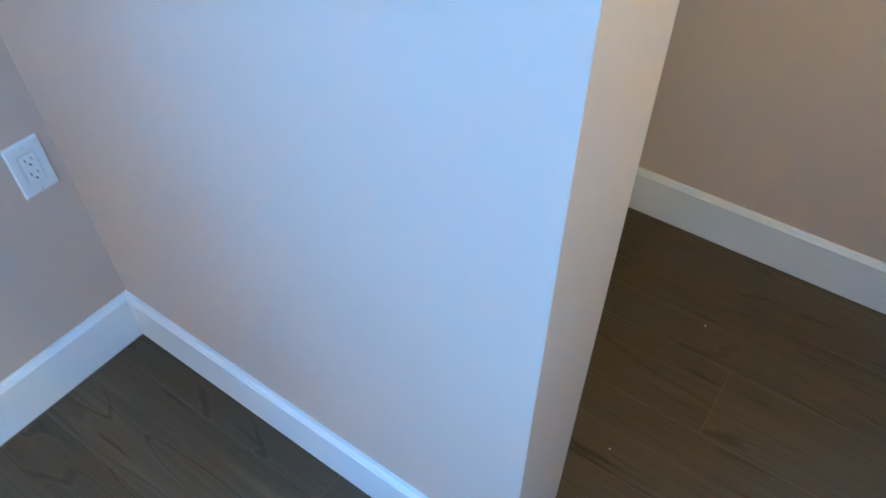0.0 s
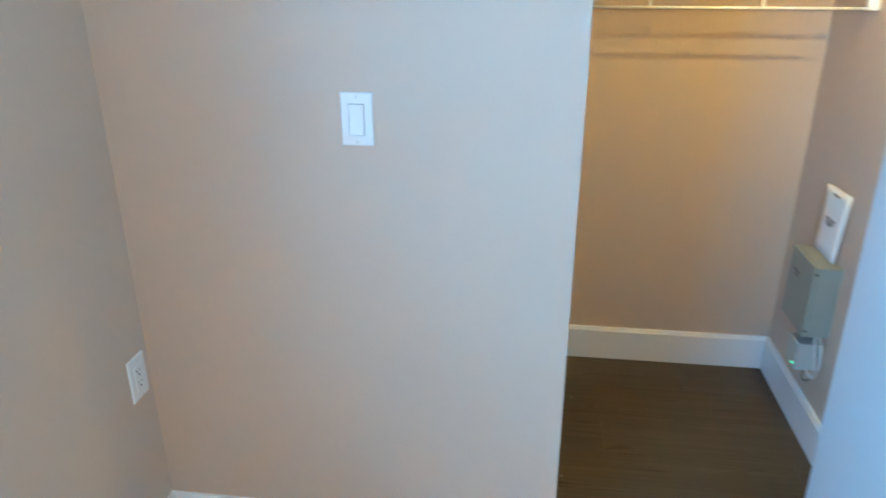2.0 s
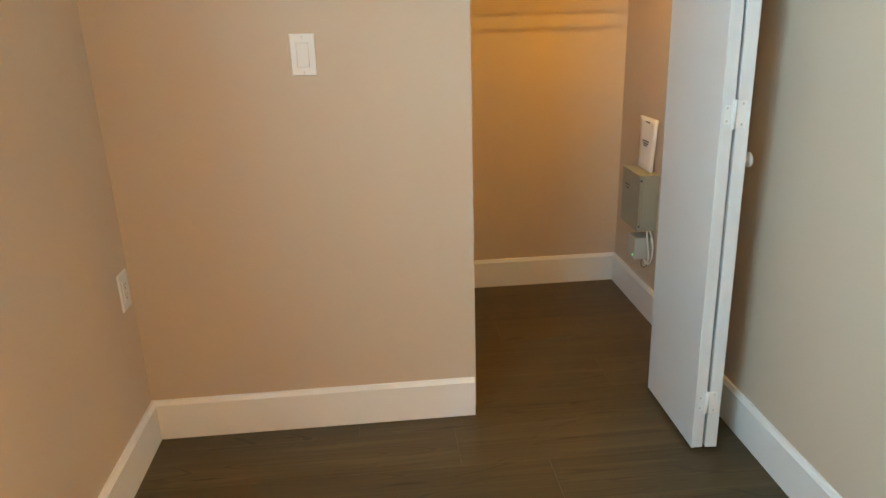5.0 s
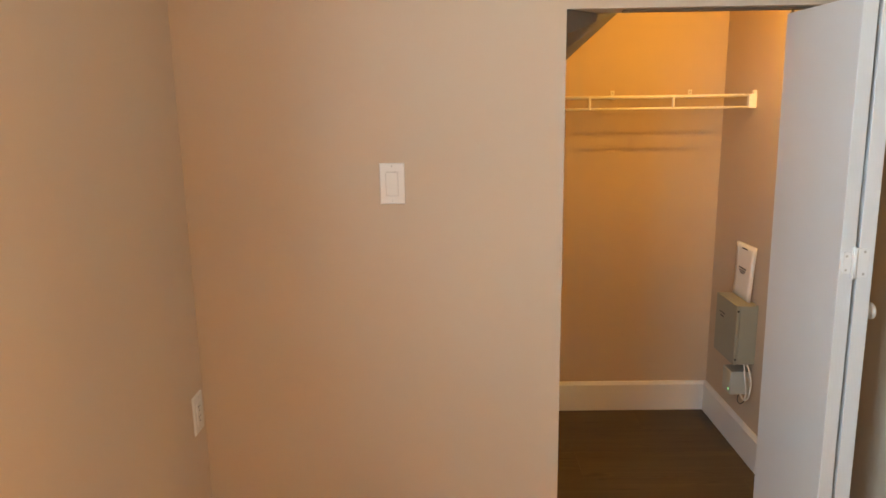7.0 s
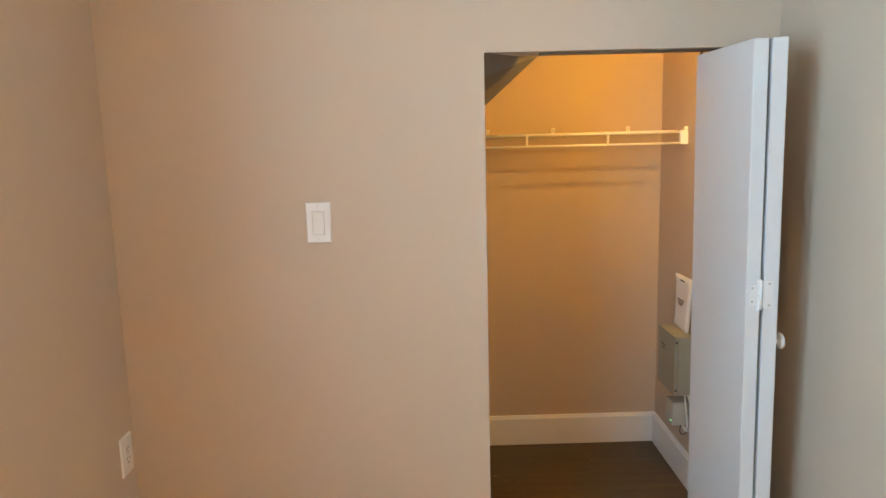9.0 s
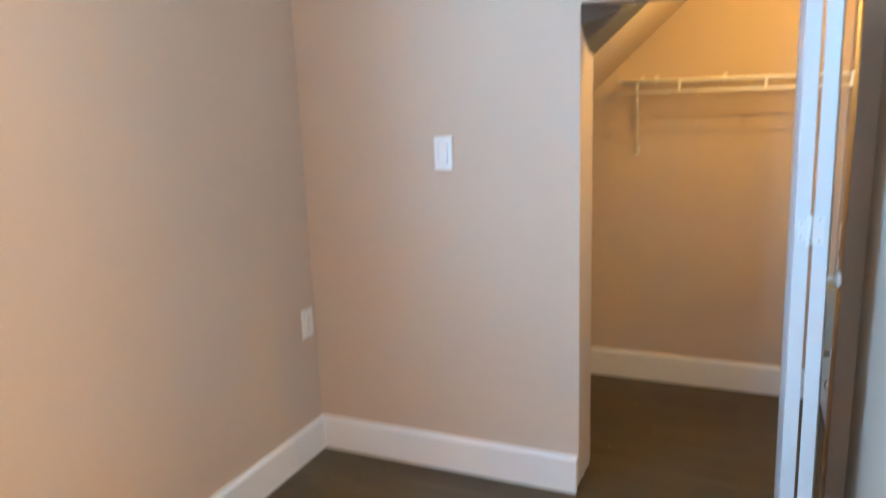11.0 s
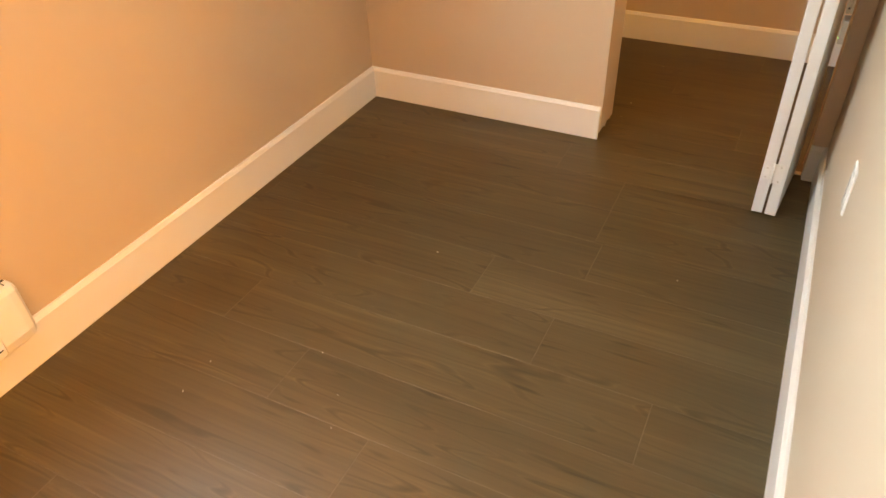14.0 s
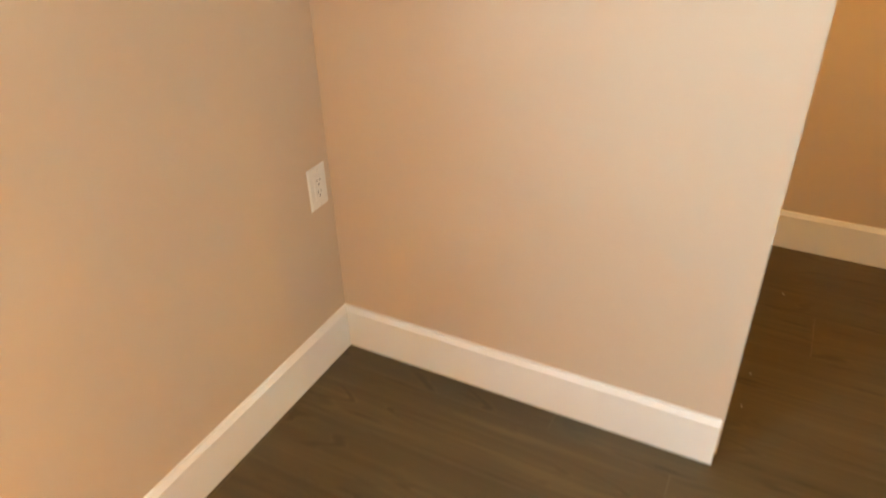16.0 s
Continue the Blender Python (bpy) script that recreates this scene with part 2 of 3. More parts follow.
def setting(name, bm, material, label, category, smooth=False):
    return tagged(obj(name, bm, material, None, "", smooth), label, category, "", "structure")


# ---------------------------------------------------------------- structure
w = setting("wall_north", boxes(
    (-0.12, 0, -0.02, OPEN_L - 0.014, WALL_T, 0.036), (-0.12, 0, 0.036, OPEN_L, WALL_T, Z_CEIL), (OPEN_L, 0, OPEN_H, OPEN_R, WALL_T, Z_CEIL), (OPEN_R, 0, -0.02, 2.02, WALL_T, Z_CEIL)),
    M_WALL, "beige painted wall with a low closet opening", "wall")
bm = bmesh.new()
prism(bm, [(CL_LEFT, -0.02), (OPEN_L - 0.014, -0.02), (OPEN_L - 0.014, 0.036), (OPEN_L, 0.036), (OPEN_L, soffit(OPEN_L, JAMB_T)), (CL_LEFT, soffit(CL_LEFT, JAMB_T))], "y", WALL_T, JAMB_T)
part("jamb_return", bm, M_WALL, w)
rag = random.Random(5)
edge = [(JAMB_T * k / 14, 0.026 + rag.uniform(-0.012, 0.008)) for k in range(15)]
bm = bmesh.new()
prism(bm, [(0.001, 0.0375)] + [(max(y, 0.001), z) for y, z in edge] + [(JAMB_T, 0.0375)], "x", OPEN_L - 0.013, OPEN_L - 0.0005)
part("plaster_edge", bm, M_WALL, w, "ragged plaster edge above the floor")
bm = bmesh.new()
tip = bm.verts.new((1.237, JAMB_T, 1.666))
crown = bm.verts.new((1.222, 0.010, OPEN_H + 0.002))
rim = [bm.verts.new((OPEN_L - 0.001, y, z)) for y, z in ((0.003, OPEN_H + 0.002), (0.003, 1.590), (0.050, 1.552), (0.110, 1.524), (JAMB_T, 1.506))]
heel = bm.verts.new((OPEN_L - 0.001, JAMB_T, OPEN_H + 0.06))
for p0, p1 in zip(rim, rim[1:]):
    bm.faces.new((p0, p1, tip))
bm.faces.new((rim[0], tip, crown))
bm.faces.new((rim[-1], heel, tip))
bm.faces.new((rim[0], crown, heel))
bm.faces.new((crown, tip, heel))
bm.faces.new(rim + [heel])
part("corner_infill", bm, M_GREY, w, "dark grey infill in the opening corner")

setting("wall_west", boxes(
    (-0.12, Y_REAR, -0.02, 0, WIN_Y0, Z_CEIL), (-0.12, WIN_Y1, -0.02, 0, 0, Z_CEIL),
    (-0.12, WIN_Y0, -0.02, 0, WIN_Y1, WIN_Z0), (-0.12, WIN_Y0, WIN_Z1, 0, WIN_Y1, Z_CEIL)), M_WALL, "beige painted wall with a window", "wall")
# hall opening and hall walls are unseen, added to let warm light in
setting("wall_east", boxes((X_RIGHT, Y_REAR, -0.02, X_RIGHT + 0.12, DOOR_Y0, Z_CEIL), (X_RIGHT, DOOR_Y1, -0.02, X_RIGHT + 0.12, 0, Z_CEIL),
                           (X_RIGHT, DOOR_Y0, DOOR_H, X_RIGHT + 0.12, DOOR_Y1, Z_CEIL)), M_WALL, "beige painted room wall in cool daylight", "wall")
setting("wall_hall_east", boxes((HALL_X, Y_REAR, -0.02, HALL_X + 0.1, HALL_Y, Z_CEIL)), M_WALL, "plain beige painted wall of an assumed unseen hall", "wall")
setting("wall_hall_north", boxes((X_RIGHT + 0.12, HALL_Y, -0.02, HALL_X + 0.1, HALL_Y + 0.1, Z_CEIL)), M_WALL, "plain beige painted end wall of an assumed unseen hall", "wall")
setting("wall_south", boxes((-0.12, Y_REAR - 0.12, -0.02, HALL_X + 0.1, Y_REAR, Z_CEIL)), M_WALL, "plain beige painted rear wall", "wall")
setting("ceiling", boxes((-0.12, Y_REAR - 0.12, Z_CEIL, HALL_X + 0.1, WALL_T, Z_CEIL + 0.1)), M_CEIL, "flat white painted room ceiling", "ceiling")
setting("wall_closet_back", boxes((CL_LEFT - 0.1, CL_BACK, -0.02, CL_RIGHT + 0.1, CL_BACK + 0.1, Z_CEIL + 0.1)), M_WALL, "beige closet back wall in warm lamplight", "wall")
setting("wall_closet_east", boxes((CL_RIGHT, WALL_T, -0.02, CL_RIGHT + 0.1, CL_BACK, Z_CEIL + 0.1)), M_WALL, "beige closet side wall in warm lamplight", "wall")
setting("wall_closet_west", boxes((CL_LEFT - 0.1, JAMB_T, -0.02, CL_LEFT, CL_BACK, 1.0)), M_WALL, "plain beige closet end wall", "wall")
bm = bmesh.new()
rows = []
for y, lift in ((WALL_T, 0.075), (JAMB_T, 0.0), (CL_BACK, 0.0)):
    rows.append([bm.verts.new((x, y, soffit(x, y) + lift + d)) for x, d in ((CL_LEFT - 0.1, 0), (CL_RIGHT, 0), (CL_RIGHT, 0.12), (CL_LEFT - 0.1, 0.12))])
bm.faces.new(rows[0][::-1])
bm.faces.new(rows[-1])
for lo, hi in zip(rows, rows[1:]):
    for i in range(4):
        bm.faces.new((lo[i], lo[(i + 1) % 4], hi[(i + 1) % 4], hi[i]))
setting("ceiling_closet", bm, M_WALL, "sloped beige painted ceiling under the stairs", "ceiling")


def baseboard(p0, p1, inward, m0=0.0, m1=0.0, label="white painted wooden baseboard with eased top edge"):
    """A board from p0 to p1 on the floor; inward points into the room; m0, m1: mitre at each end (1 inner corner)."""
    p0, p1, n = Vector((*p0, 0)), Vector((*p1, 0)), Vector((*inward, 0))
    along = (p1 - p0).normalized()
    prof = [(0, 0.002), (BB_T, 0.002), (BB_T, BB_H - 0.013), (BB_T - 0.002, BB_H - 0.011), (BB_T - 0.007, BB_H - 0.002), (BB_T - 0.009, BB_H), (0, BB_H)]
    bm = bmesh.new()
    a = [bm.verts.new(p0 + n * d + along * d * m0 + Vector((0, 0, h))) for d, h in prof]
    b = [bm.verts.new(p1 + n * d - along * d * m1 + Vector((0, 0, h))) for d, h in prof]
    bm.faces.new(a[::-1])
    bm.faces.new(b)
    k = len(prof)
    for i in range(k):
        bm.faces.new((a[i], a[(i + 1) % k], b[(i + 1) % k], b[i]))
    return setting("baseboard", bm, M_TRIM, label, "baseboard")


baseboard((0, Y_REAR), (0, 0), (1, 0), 1, 1)
baseboard((0, 0), (OPEN_L - 0.005, 0), (0, -1), 1, 0)
baseboard((OPEN_R, 0), (X_RIGHT, 0), (0, -1), 0, 1, "short white baseboard stub beside the closet opening")
baseboard((X_RIGHT, 0), (X_RIGHT, DOOR_Y1), (-1, 0), 1, 0)
baseboard((X_RIGHT, DOOR_Y0), (X_RIGHT, Y_REAR), (-1, 0), 0, 1)
baseboard((X_RIGHT, Y_REAR), (0, Y_REAR), (0, 1), 1, 1)
baseboard((CL_LEFT, CL_BACK), (CL_RIGHT, CL_BACK), (0, -1), 0, 1, "white closet baseboard on the back wall")
baseboard((CL_RIGHT, CL_BACK), (CL_RIGHT, WALL_T), (-1, 0), 1, 0, "white closet baseboard on the side wall")

# window in the west wall
win = tagged(new("window_1"), "white framed window with a moulded sill and bright sky", "window", "", "structure")
cy = (WIN_Y0 + WIN_Y1) / 2
fw = 0.05
bm = boxes((-0.11, WIN_Y0, WIN_Z0, -0.05, WIN_Y0 + fw, WIN_Z1), (-0.11, WIN_Y1 - fw, WIN_Z0, -0.05, WIN_Y1, WIN_Z1),
           (-0.11, WIN_Y0 + fw, WIN_Z0, -0.05, WIN_Y1 - fw, WIN_Z0 + fw), (-0.11, WIN_Y0 + fw, WIN_Z1 - fw, -0.05, WIN_Y1 - fw, WIN_Z1),
           (-0.105, cy - 0.025, WIN_Z0 + fw, -0.055, cy + 0.025, WIN_Z1 - fw), bevel=0.003)
part("window_frame", bm, M_PLASTIC, win)
for y0, y1 in ((WIN_Y0 + fw, cy - 0.025), (cy + 0.025, WIN_Y1 - fw)):
    p = part("pane", boxes((-0.083, y0, WIN_Z0 + fw, -0.078, y1, WIN_Z1 - fw)), M_GLASS, win)
    p.visible_shadow = False
bm = bmesh.new()
prism(bm, [(-0.05, WIN_Z0 - 0.004), (0.036, WIN_Z0 - 0.004), (0.041, WIN_Z0 + 0.006), (0.036, WIN_Z0 + 0.018), (-0.05, WIN_Z0 + 0.018)], "y", WIN_Y0 - 0.035, WIN_Y1 + 0.035)
sill = part("window_sill", bm, M_TRIM, win)
bm = bmesh.new()
prism(bm, [(0.0, WIN_Z0 - 0.055), (0.012, WIN_Z0 - 0.055), (0.018, WIN_Z0 - 0.042), (0.013, WIN_Z0 - 0.034), (0.024, WIN_Z0 - 0.02), (0.024, WIN_Z0 - 0.005), (0.0, WIN_Z0 - 0.005)], "y", WIN_Y0 - 0.025, WIN_Y1 + 0.025)
part("sill_apron", bm, M_TRIM, win)

# ---------------------------------------------------------------- bifold door
door = tagged(new("bifold_door"), "white flat bifold closet door folded open", "door")
PW, PT, PZ0, PZ1 = 0.368, 0.035, 0.012, 1.640


def leaf(x, y, turn):
    """A door leaf standing on its outer left corner, running back along local y."""
    bm = box(bmesh.new(), 0, 0, PZ0, PT, PW, PZ1, bevel=0.0012, seg=1)
    ob = part("door_leaf", bm, M_DOOR, door)
    ob.matrix_basis = pose(x, y, 0, 0, 0, turn)
    return ob


leaf_a = leaf(1.6800, -0.308, -0.4)
leaf_b = leaf(1.7225, -0.310, -6.0)


def hinge(z):
    """White surface hinge on the front edges of both leaves."""
    h = part("hinge", boxes((1.7068, -0.3135, z - 0.04, 1.7133, -0.3080, z + 0.04), bevel=0.001), M_PLASTIC, door, "white painted hinge")
    part("hinge_plate", boxes((1.6868, -0.3105, z - 0.026, 1.7068, -0.3075, z + 0.026), bevel=0.0007), M_PLASTIC, h)
    part("hinge_plate", boxes((1.7133, -0.3125, z - 0.036, 1.7478, -0.3095, z + 0.036), bevel=0.0007), M_PLASTIC, h)
    bm = bmesh.new()
    tube(bm, [(1.7153, -0.3135, z - 0.038), (1.7153, -0.3135, z + 0.038)], 0.0035, 10)
    part("hinge_barrel", bm, M_PLASTIC, h, "", True)
    for sx, sz in ((1.6948, 0.017), (1.6948, -0.017), (1.7358, 0.027), (1.7358, -0.027)):
        y = -0.3105 if sx < 1.71 else -0.3125
        part("screw", lathe(bmesh.new(), [(0.003, 0), (0.003, 0.0006), (0.0015, 0.0010)], Matrix.Translation((sx, y, z + sz)) @ pose(0, 0, 0, 90), 10), M_METAL, h)


hinge(1.030)
hinge(0.170)
knob_m = pose(1.7615, -0.27, 0.898, 0, 90, 0)
part("knob", lathe(bmesh.new(), [(0.011, -0.012), (0.010, 0.004), (0.0085, 0.012), (0.011, 0.017), (0.018, 0.020), (0.0215, 0.024), (0.0205, 0.029), (0.015, 0.0325), (0.006, 0.034)], knob_m), M_PLASTIC, door, "white round mushroom knob", True)
bm = bmesh.new()
tube(bm, [(1.690, 0.045, PZ1 - 0.01), (1.690, 0.045, OPEN_H - 0.004)], 0.0035, 10)
tube(bm, [(1.690, 0.045, PZ1 - 0.004), (1.690, 0.045, PZ1 + 0.001)], 0.007, 12)
part("guide_pin", bm, M_BRASS, door, "dull brass guide pin", True)
bm = boxes((1.768, 0.012, 0.002, 1.820, 0.036, 0.0045), (1.8165, 0.012, 0.0045, 1.8195, 0.036, 0.05))
part("floor_bracket", bm, M_METAL, door, "zinc steel pivot bracket")
bm = bmesh.new()
tube(bm, [(1.785, 0.024, 0.0045), (1.785, 0.024, 0.02)], 0.004, 10)
part("pivot_pin", bm, M_METAL, door)
door.matrix_basis = pose(0, 0, -0.0187, 0, -0.63, 0)
trk = tagged(obj("door_track", boxes((1.215, 0.030, OPEN_H - 0.006, OPEN_R - 0.002, 0.033, OPEN_H - 0.001), (1.215, 0.057, OPEN_H - 0.006, OPEN_R - 0.002, 0.060, OPEN_H - 0.001), (1.215, 0.033, OPEN_H - 0.003, OPEN_R - 0.002, 0.057, OPEN_H - 0.001)), M_TRACK), "slim track under the opening head, its brown standing for shade", "track")

# ---------------------------------------------------------------- switch and sockets
PLW, PLH = 0.070, 0.1145


def plate_mesh(inner_w, inner_h):
    """Wall plate in local x (width), z (height), front towards -y, with a window in the middle."""
    bm = bmesh.new()
    def ring(wd, ht, y):
        return [bm.verts.new((sx * wd / 2, y, sz * ht / 2)) for sx, sz in ((-1, -1), (1, -1), (1, 1), (-1, 1))]
    rows = [ring(PLW, PLH, -0.0005), ring(PLW, PLH, -0.003), ring(PLW - 0.005, PLH - 0.005, -0.0058), ring(inner_w, inner_h, -0.0062), ring(inner_w, inner_h, -0.001)]
    for p, r in zip(rows, rows[1:]):
        for k in range(4):
            bm.faces.new((p[k], p[(k + 1) % 4], r[(k + 1) % 4], r[k]))
    bm.faces.new(rows[0][::-1])
    bm.faces.new(rows[-1])
    return bm


def screw(parent, z):
    part("screw", lathe(bmesh.new(), [(0.0032, 0), (0.0030, 0.0008), (0.0015, 0.0011)], Matrix.Translation((0, -0.0059, z)) @ pose(0, 0, 0, 90), 12), M_PLASTIC, parent)
    part("screw_slot", boxes((-0.0006, -0.0074, z - 0.0026, 0.0006, -0.0066, z + 0.0026)), M_SLOTW, parent)


def light_switch(m, label):
    th = tagged(new("light_switch"), label, "switch")
    part("cover_plate", plate_mesh(0.0345, 0.068), M_PLASTIC, th)
    bm = bmesh.new()
    prism(bm, [(-0.0015, -0.0325), (-0.0098, -0.0322), (-0.0066, 0.0), (-0.0078, 0.0322), (-0.0015, 0.0325)], "x", -0.0158, 0.0158)
    part("rocker", bm, M_PLASTIC, th)
    screw(th, 0.0485)
    screw(th, -0.0485)
    th.matrix_basis = m
    return th


def wall_socket(m, label):
    th = tagged(new("wall_socket"), label, "socket")
    part("cover_plate", plate_mesh(0.0345, 0.068), M_PLASTIC, th)
    part("receptacle", box(bmesh.new(), -0.0163, -0.0075, -0.033, 0.0163, -0.001, 0.033, bevel=0.0006, seg=1), M_PLASTIC, th)
    for c in (0.0155, -0.0155):
        part("slot", boxes((-0.0075, -0.0079, c + 0.001, -0.0055, -0.0071, c + 0.009)), M_SLOT, th)
        part("slot", boxes((0.0055, -0.0079, c + 0.002, 0.0072, -0.0071, c + 0.008)), M_SLOT, th)
        part("earth_hole", lathe(bmesh.new(), [(0.0026, 0), (0.0026, 0.0008)], Matrix.Translation((0, -0.0071, c - 0.0065)) @ pose(0, 0, 0, 90), 12), M_SLOT, th)
    screw(th, 0.0485)
    screw(th, -0.0485)
    th.matrix_basis = m
    return th


light_switch(pose(0.582, 0, 1.1995), "white rocker light switch on the beige wall")
wall_socket(pose(0, -0.0590, 0.5475, 0, 0, 90), "white duplex wall socket near the room corner")
wall_socket(pose(X_RIGHT, -0.865, 0.480, 0, 0, -90), "white duplex wall socket on the daylit wall")

# ---------------------------------------------------------------- baseboard heater
heater = tagged(new("baseboard_heater"), "white enamelled electric baseboard heater under the window", "heater")
HY1, HY0 = -1.826, -2.75
prof = [(BB_T + 0.001, 0.125), (0.050, 0.125), (0.066, 0.14), (0.070, 0.165), (0.064, 0.285), (0.056, 0.299), (0.046, 0.303), (BB_T + 0.001, 0.303)]
bm = bmesh.new()
prism(bm, prof, "y", HY0 + 0.0985, HY1 - 0.0985)
part("casing", bm, M_HEATER, heater)
for ya, yb in ((HY1 - 0.097, HY1), (HY0 + 0.097, HY0)):
    bm = bmesh.new()
    s = 1 if yb > ya else -1
    last = None
    for k, (f, g) in enumerate(((0, 1.0), (0.72, 1.0), (0.90, 0.94), (1.0, 0.78))):
        yy = ya + (yb - ya) * f
        cx, cz = BB_T + 0.001, 0.214
        ring = [bm.verts.new((cx + (x - cx) * g, yy, cz + (z - cz) * (0.6 + 0.4 * g))) for x, z in prof]
        if last:
            for i in range(len(prof)):
                bm.faces.new((last[i], last[(i + 1) % len(prof)], ring[(i + 1) % len(prof)], ring[i]))
        else:
            bm.faces.new(ring)
        last = ring
    bm.faces.new(last)
    part("end_cap", bm, M_HEATER, heater)
part("outlet_slot", boxes((0.0655, HY0 + 0.11, 0.160, 0.0706, HY1 - 0.105, 0.1645)), M_SUB, heater)
for ya in (HY1 - 0.012, HY1 - 0.135, HY0 + 0.11):
    part("top_notch", boxes((0.022, ya - 0.010, 0.3012, 0.027, ya + 0.004, 0.3036)), M_SLOT, heater)
part("top_notch", boxes((0.026, HY1 - 0.022, 0.3012, 0.046, HY1 - 0.0195, 0.3036)), M_SLOT, heater)
part("bottom_lip", boxes((0.048, HY0 + 0.1, 0.118, 0.053, HY1 - 0.1, 0.13)), M_HEATER, heater)

# ---------------------------------------------------------------- closet: wire shelf
shelf = tagged(new("wire_shelf"), "white wire closet shelf fixed to the walls", "shelf")
SX0, SX1, SF, SB, SZ = 1.028, 1.893, 0.802, 1.104, 1.424


def rod(name, a, b, r, parent=None, label=""):
    return part(name, tube(bmesh.new(), [a, b], r, 10), M_WIRE, parent or shelf, label, True)


rod("front_rail", (SX0, SF, SZ), (SX1, SF, SZ), 0.0042)
rod("lip_rail", (SX0 - 0.002, SF - 0.004, SZ - 0.043), (SX1, SF - 0.004, SZ - 0.043), 0.0042)
rod("back_rail", (SX0, SB, SZ), (SX1, SB, SZ), 0.0035)
rod("middle_rail", (SX0, (SF + SB) / 2, SZ - 0.004), (SX1, (SF + SB) / 2, SZ - 0.004), 0.003)
for x in (1.278, 1.596):
    bm = box(bmesh.new(), x - 0.004, SF - 0.010, SZ - 0.046, x + 0.004, SF + 0.002, SZ + 0.001, bevel=0.0015, seg=1)
    part("upright", bm, M_WIRE, shelf)
wire_me = None
x = SX0 + 0.012
while x < SX1 - 0.004:
    if wire_me is None:
        ob = part("wire", tube(bmesh.new(), [(0, SF, SZ + 0.004), (0, SB, SZ + 0.004)], 0.0031, 8), M_WIRE, shelf, "", True)
        wire_me = ob.data
    else:
        ob = new("wire", wire_me)
        ob.parent = shelf
    ob.location = (x, 0, 0)
    x += 0.0258
for x in (1.09, 1.150, 1.435, 1.762):
    bm = boxes((x - 0.006, SB - 0.008, SZ - 0.010, x + 0.006, CL_BACK, SZ + 0.006), (x - 0.008, CL_BACK - 0.006, SZ + 0.004, x + 0.008, CL_BACK, SZ + 0.028), bevel=0.0015)
    c = part("wall_clip", bm, M_WIRE, shelf)
    part("screw", lathe(bmesh.new(), [(0.003, 0), (0.0026, 0.001)], Matrix.Translation((x, CL_BACK - 0.006, SZ + 0.018)) @ pose(0, 0, 0, 90), 10), M_METAL, c)
bm = boxes((CL_RIGHT - 0.030, SF - 0.012, SZ - 0.048, CL_RIGHT, SF + 0.012, SZ + 0.006), (CL_RIGHT - 0.014, SF - 0.008, SZ + 0.006, CL_RIGHT, SF + 0.010, SZ + 0.020), bevel=0.003)
part("end_bracket", bm, M_WIRE, shelf, "white plastic end bracket")
bm = bmesh.new()
tube(bm, [(1.112, SF, SZ - 0.006), (1.110, SF + 0.012, SZ - 0.03), (1.072, CL_BACK - 0.014, 1.135), (1.072, CL_BACK - 0.004, 1.115)], 0.0048, 10)
br = part("brace", bm, M_WIRE, shelf, "white diagonal support brace", True)
part("brace_foot", boxes((1.062, CL_BACK - 0.005, 1.100, 1.082, CL_BACK, 1.140), bevel=0.0015), M_WIRE, br)

# ---------------------------------------------------------------- closet: lamp
lamp = tagged(new("closet_lamp"), "lit warm bulb in a white holder above the opening", "lamp")
bx, by, bz = BULB_AT
LM = Matrix.Translation((bx, by, bz))
part("holder", lathe(bmesh.new(), [(0.006, 0.099), (0.016, 0.094), (0.018, 0.074), (0.017, 0.060), (0.012, 0.056)], LM), M_PLASTIC, lamp, "", True)
part("bracket", boxes((bx - 0.018, WALL_T, bz + 0.069, bx + 0.018, by - 0.010, bz + 0.099), bevel=0.002), M_PLASTIC, lamp)
part("bulb", lathe(bmesh.new(), [(0.011, 0.057), (0.015, 0.048), (0.018, 0.034), (0.018, -0.034), (0.014, -0.050), (0.007, -0.057), (0.002, -0.059)], LM), M_BULB, lamp, "glowing warm bulb", True).visible_shadow = False

# ---------------------------------------------------------------- unseen hall lamps, added beyond the opening for warm light
def unseen_pendant_lamp(x, y, label):
    hl = tagged(new("unseen_pendant_lamp"), label, "lamp", "hall pendant lamps")
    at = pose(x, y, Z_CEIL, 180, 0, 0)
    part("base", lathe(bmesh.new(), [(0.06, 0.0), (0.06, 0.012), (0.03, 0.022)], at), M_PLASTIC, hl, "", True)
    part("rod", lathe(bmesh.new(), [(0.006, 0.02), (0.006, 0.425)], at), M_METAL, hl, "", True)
    part("globe", lathe(bmesh.new(), [(0.05, 0.420), (0.10, 0.445), (0.130, 0.500), (0.135, 0.55), (0.125, 0.60), (0.09, 0.655), (0.05, 0.675), (0.007, 0.68)], at), M_HALL, hl, "glowing opal globe of an unseen added lamp", True).visible_shadow = False


unseen_pendant_lamp(2.67, -2.76, "brightly lit opal globe pendant added unseen in an assumed hall")
unseen_pendant_lamp(2.16, -3.55, "dimly lit opal globe pendant added unseen in an assumed hall")

# ---------------------------------------------------------------- closet: media box, booklet, power supply
EX0, EY0, EY1, EZ0, EZ1 = 1.827, 0.635, 0.838, 0.402, 0.640
media = tagged(new("media_box"), "grey-green steel wiring box on the closet wall", "wiring box")
part("body", box(bmesh.new(), EX0 + 0.014, EY0 + 0.001, EZ0 + 0.001, CL_RIGHT, EY1 - 0.001, EZ1 - 0.001, bevel=0.0015, seg=1), M_CREAM, media)
lid = part("lid", box(bmesh.new(), EX0, EY0, EZ0, EX0 + 0.0125, EY1, EZ1, bevel=0.0015, seg=1), M_CREAM, media)
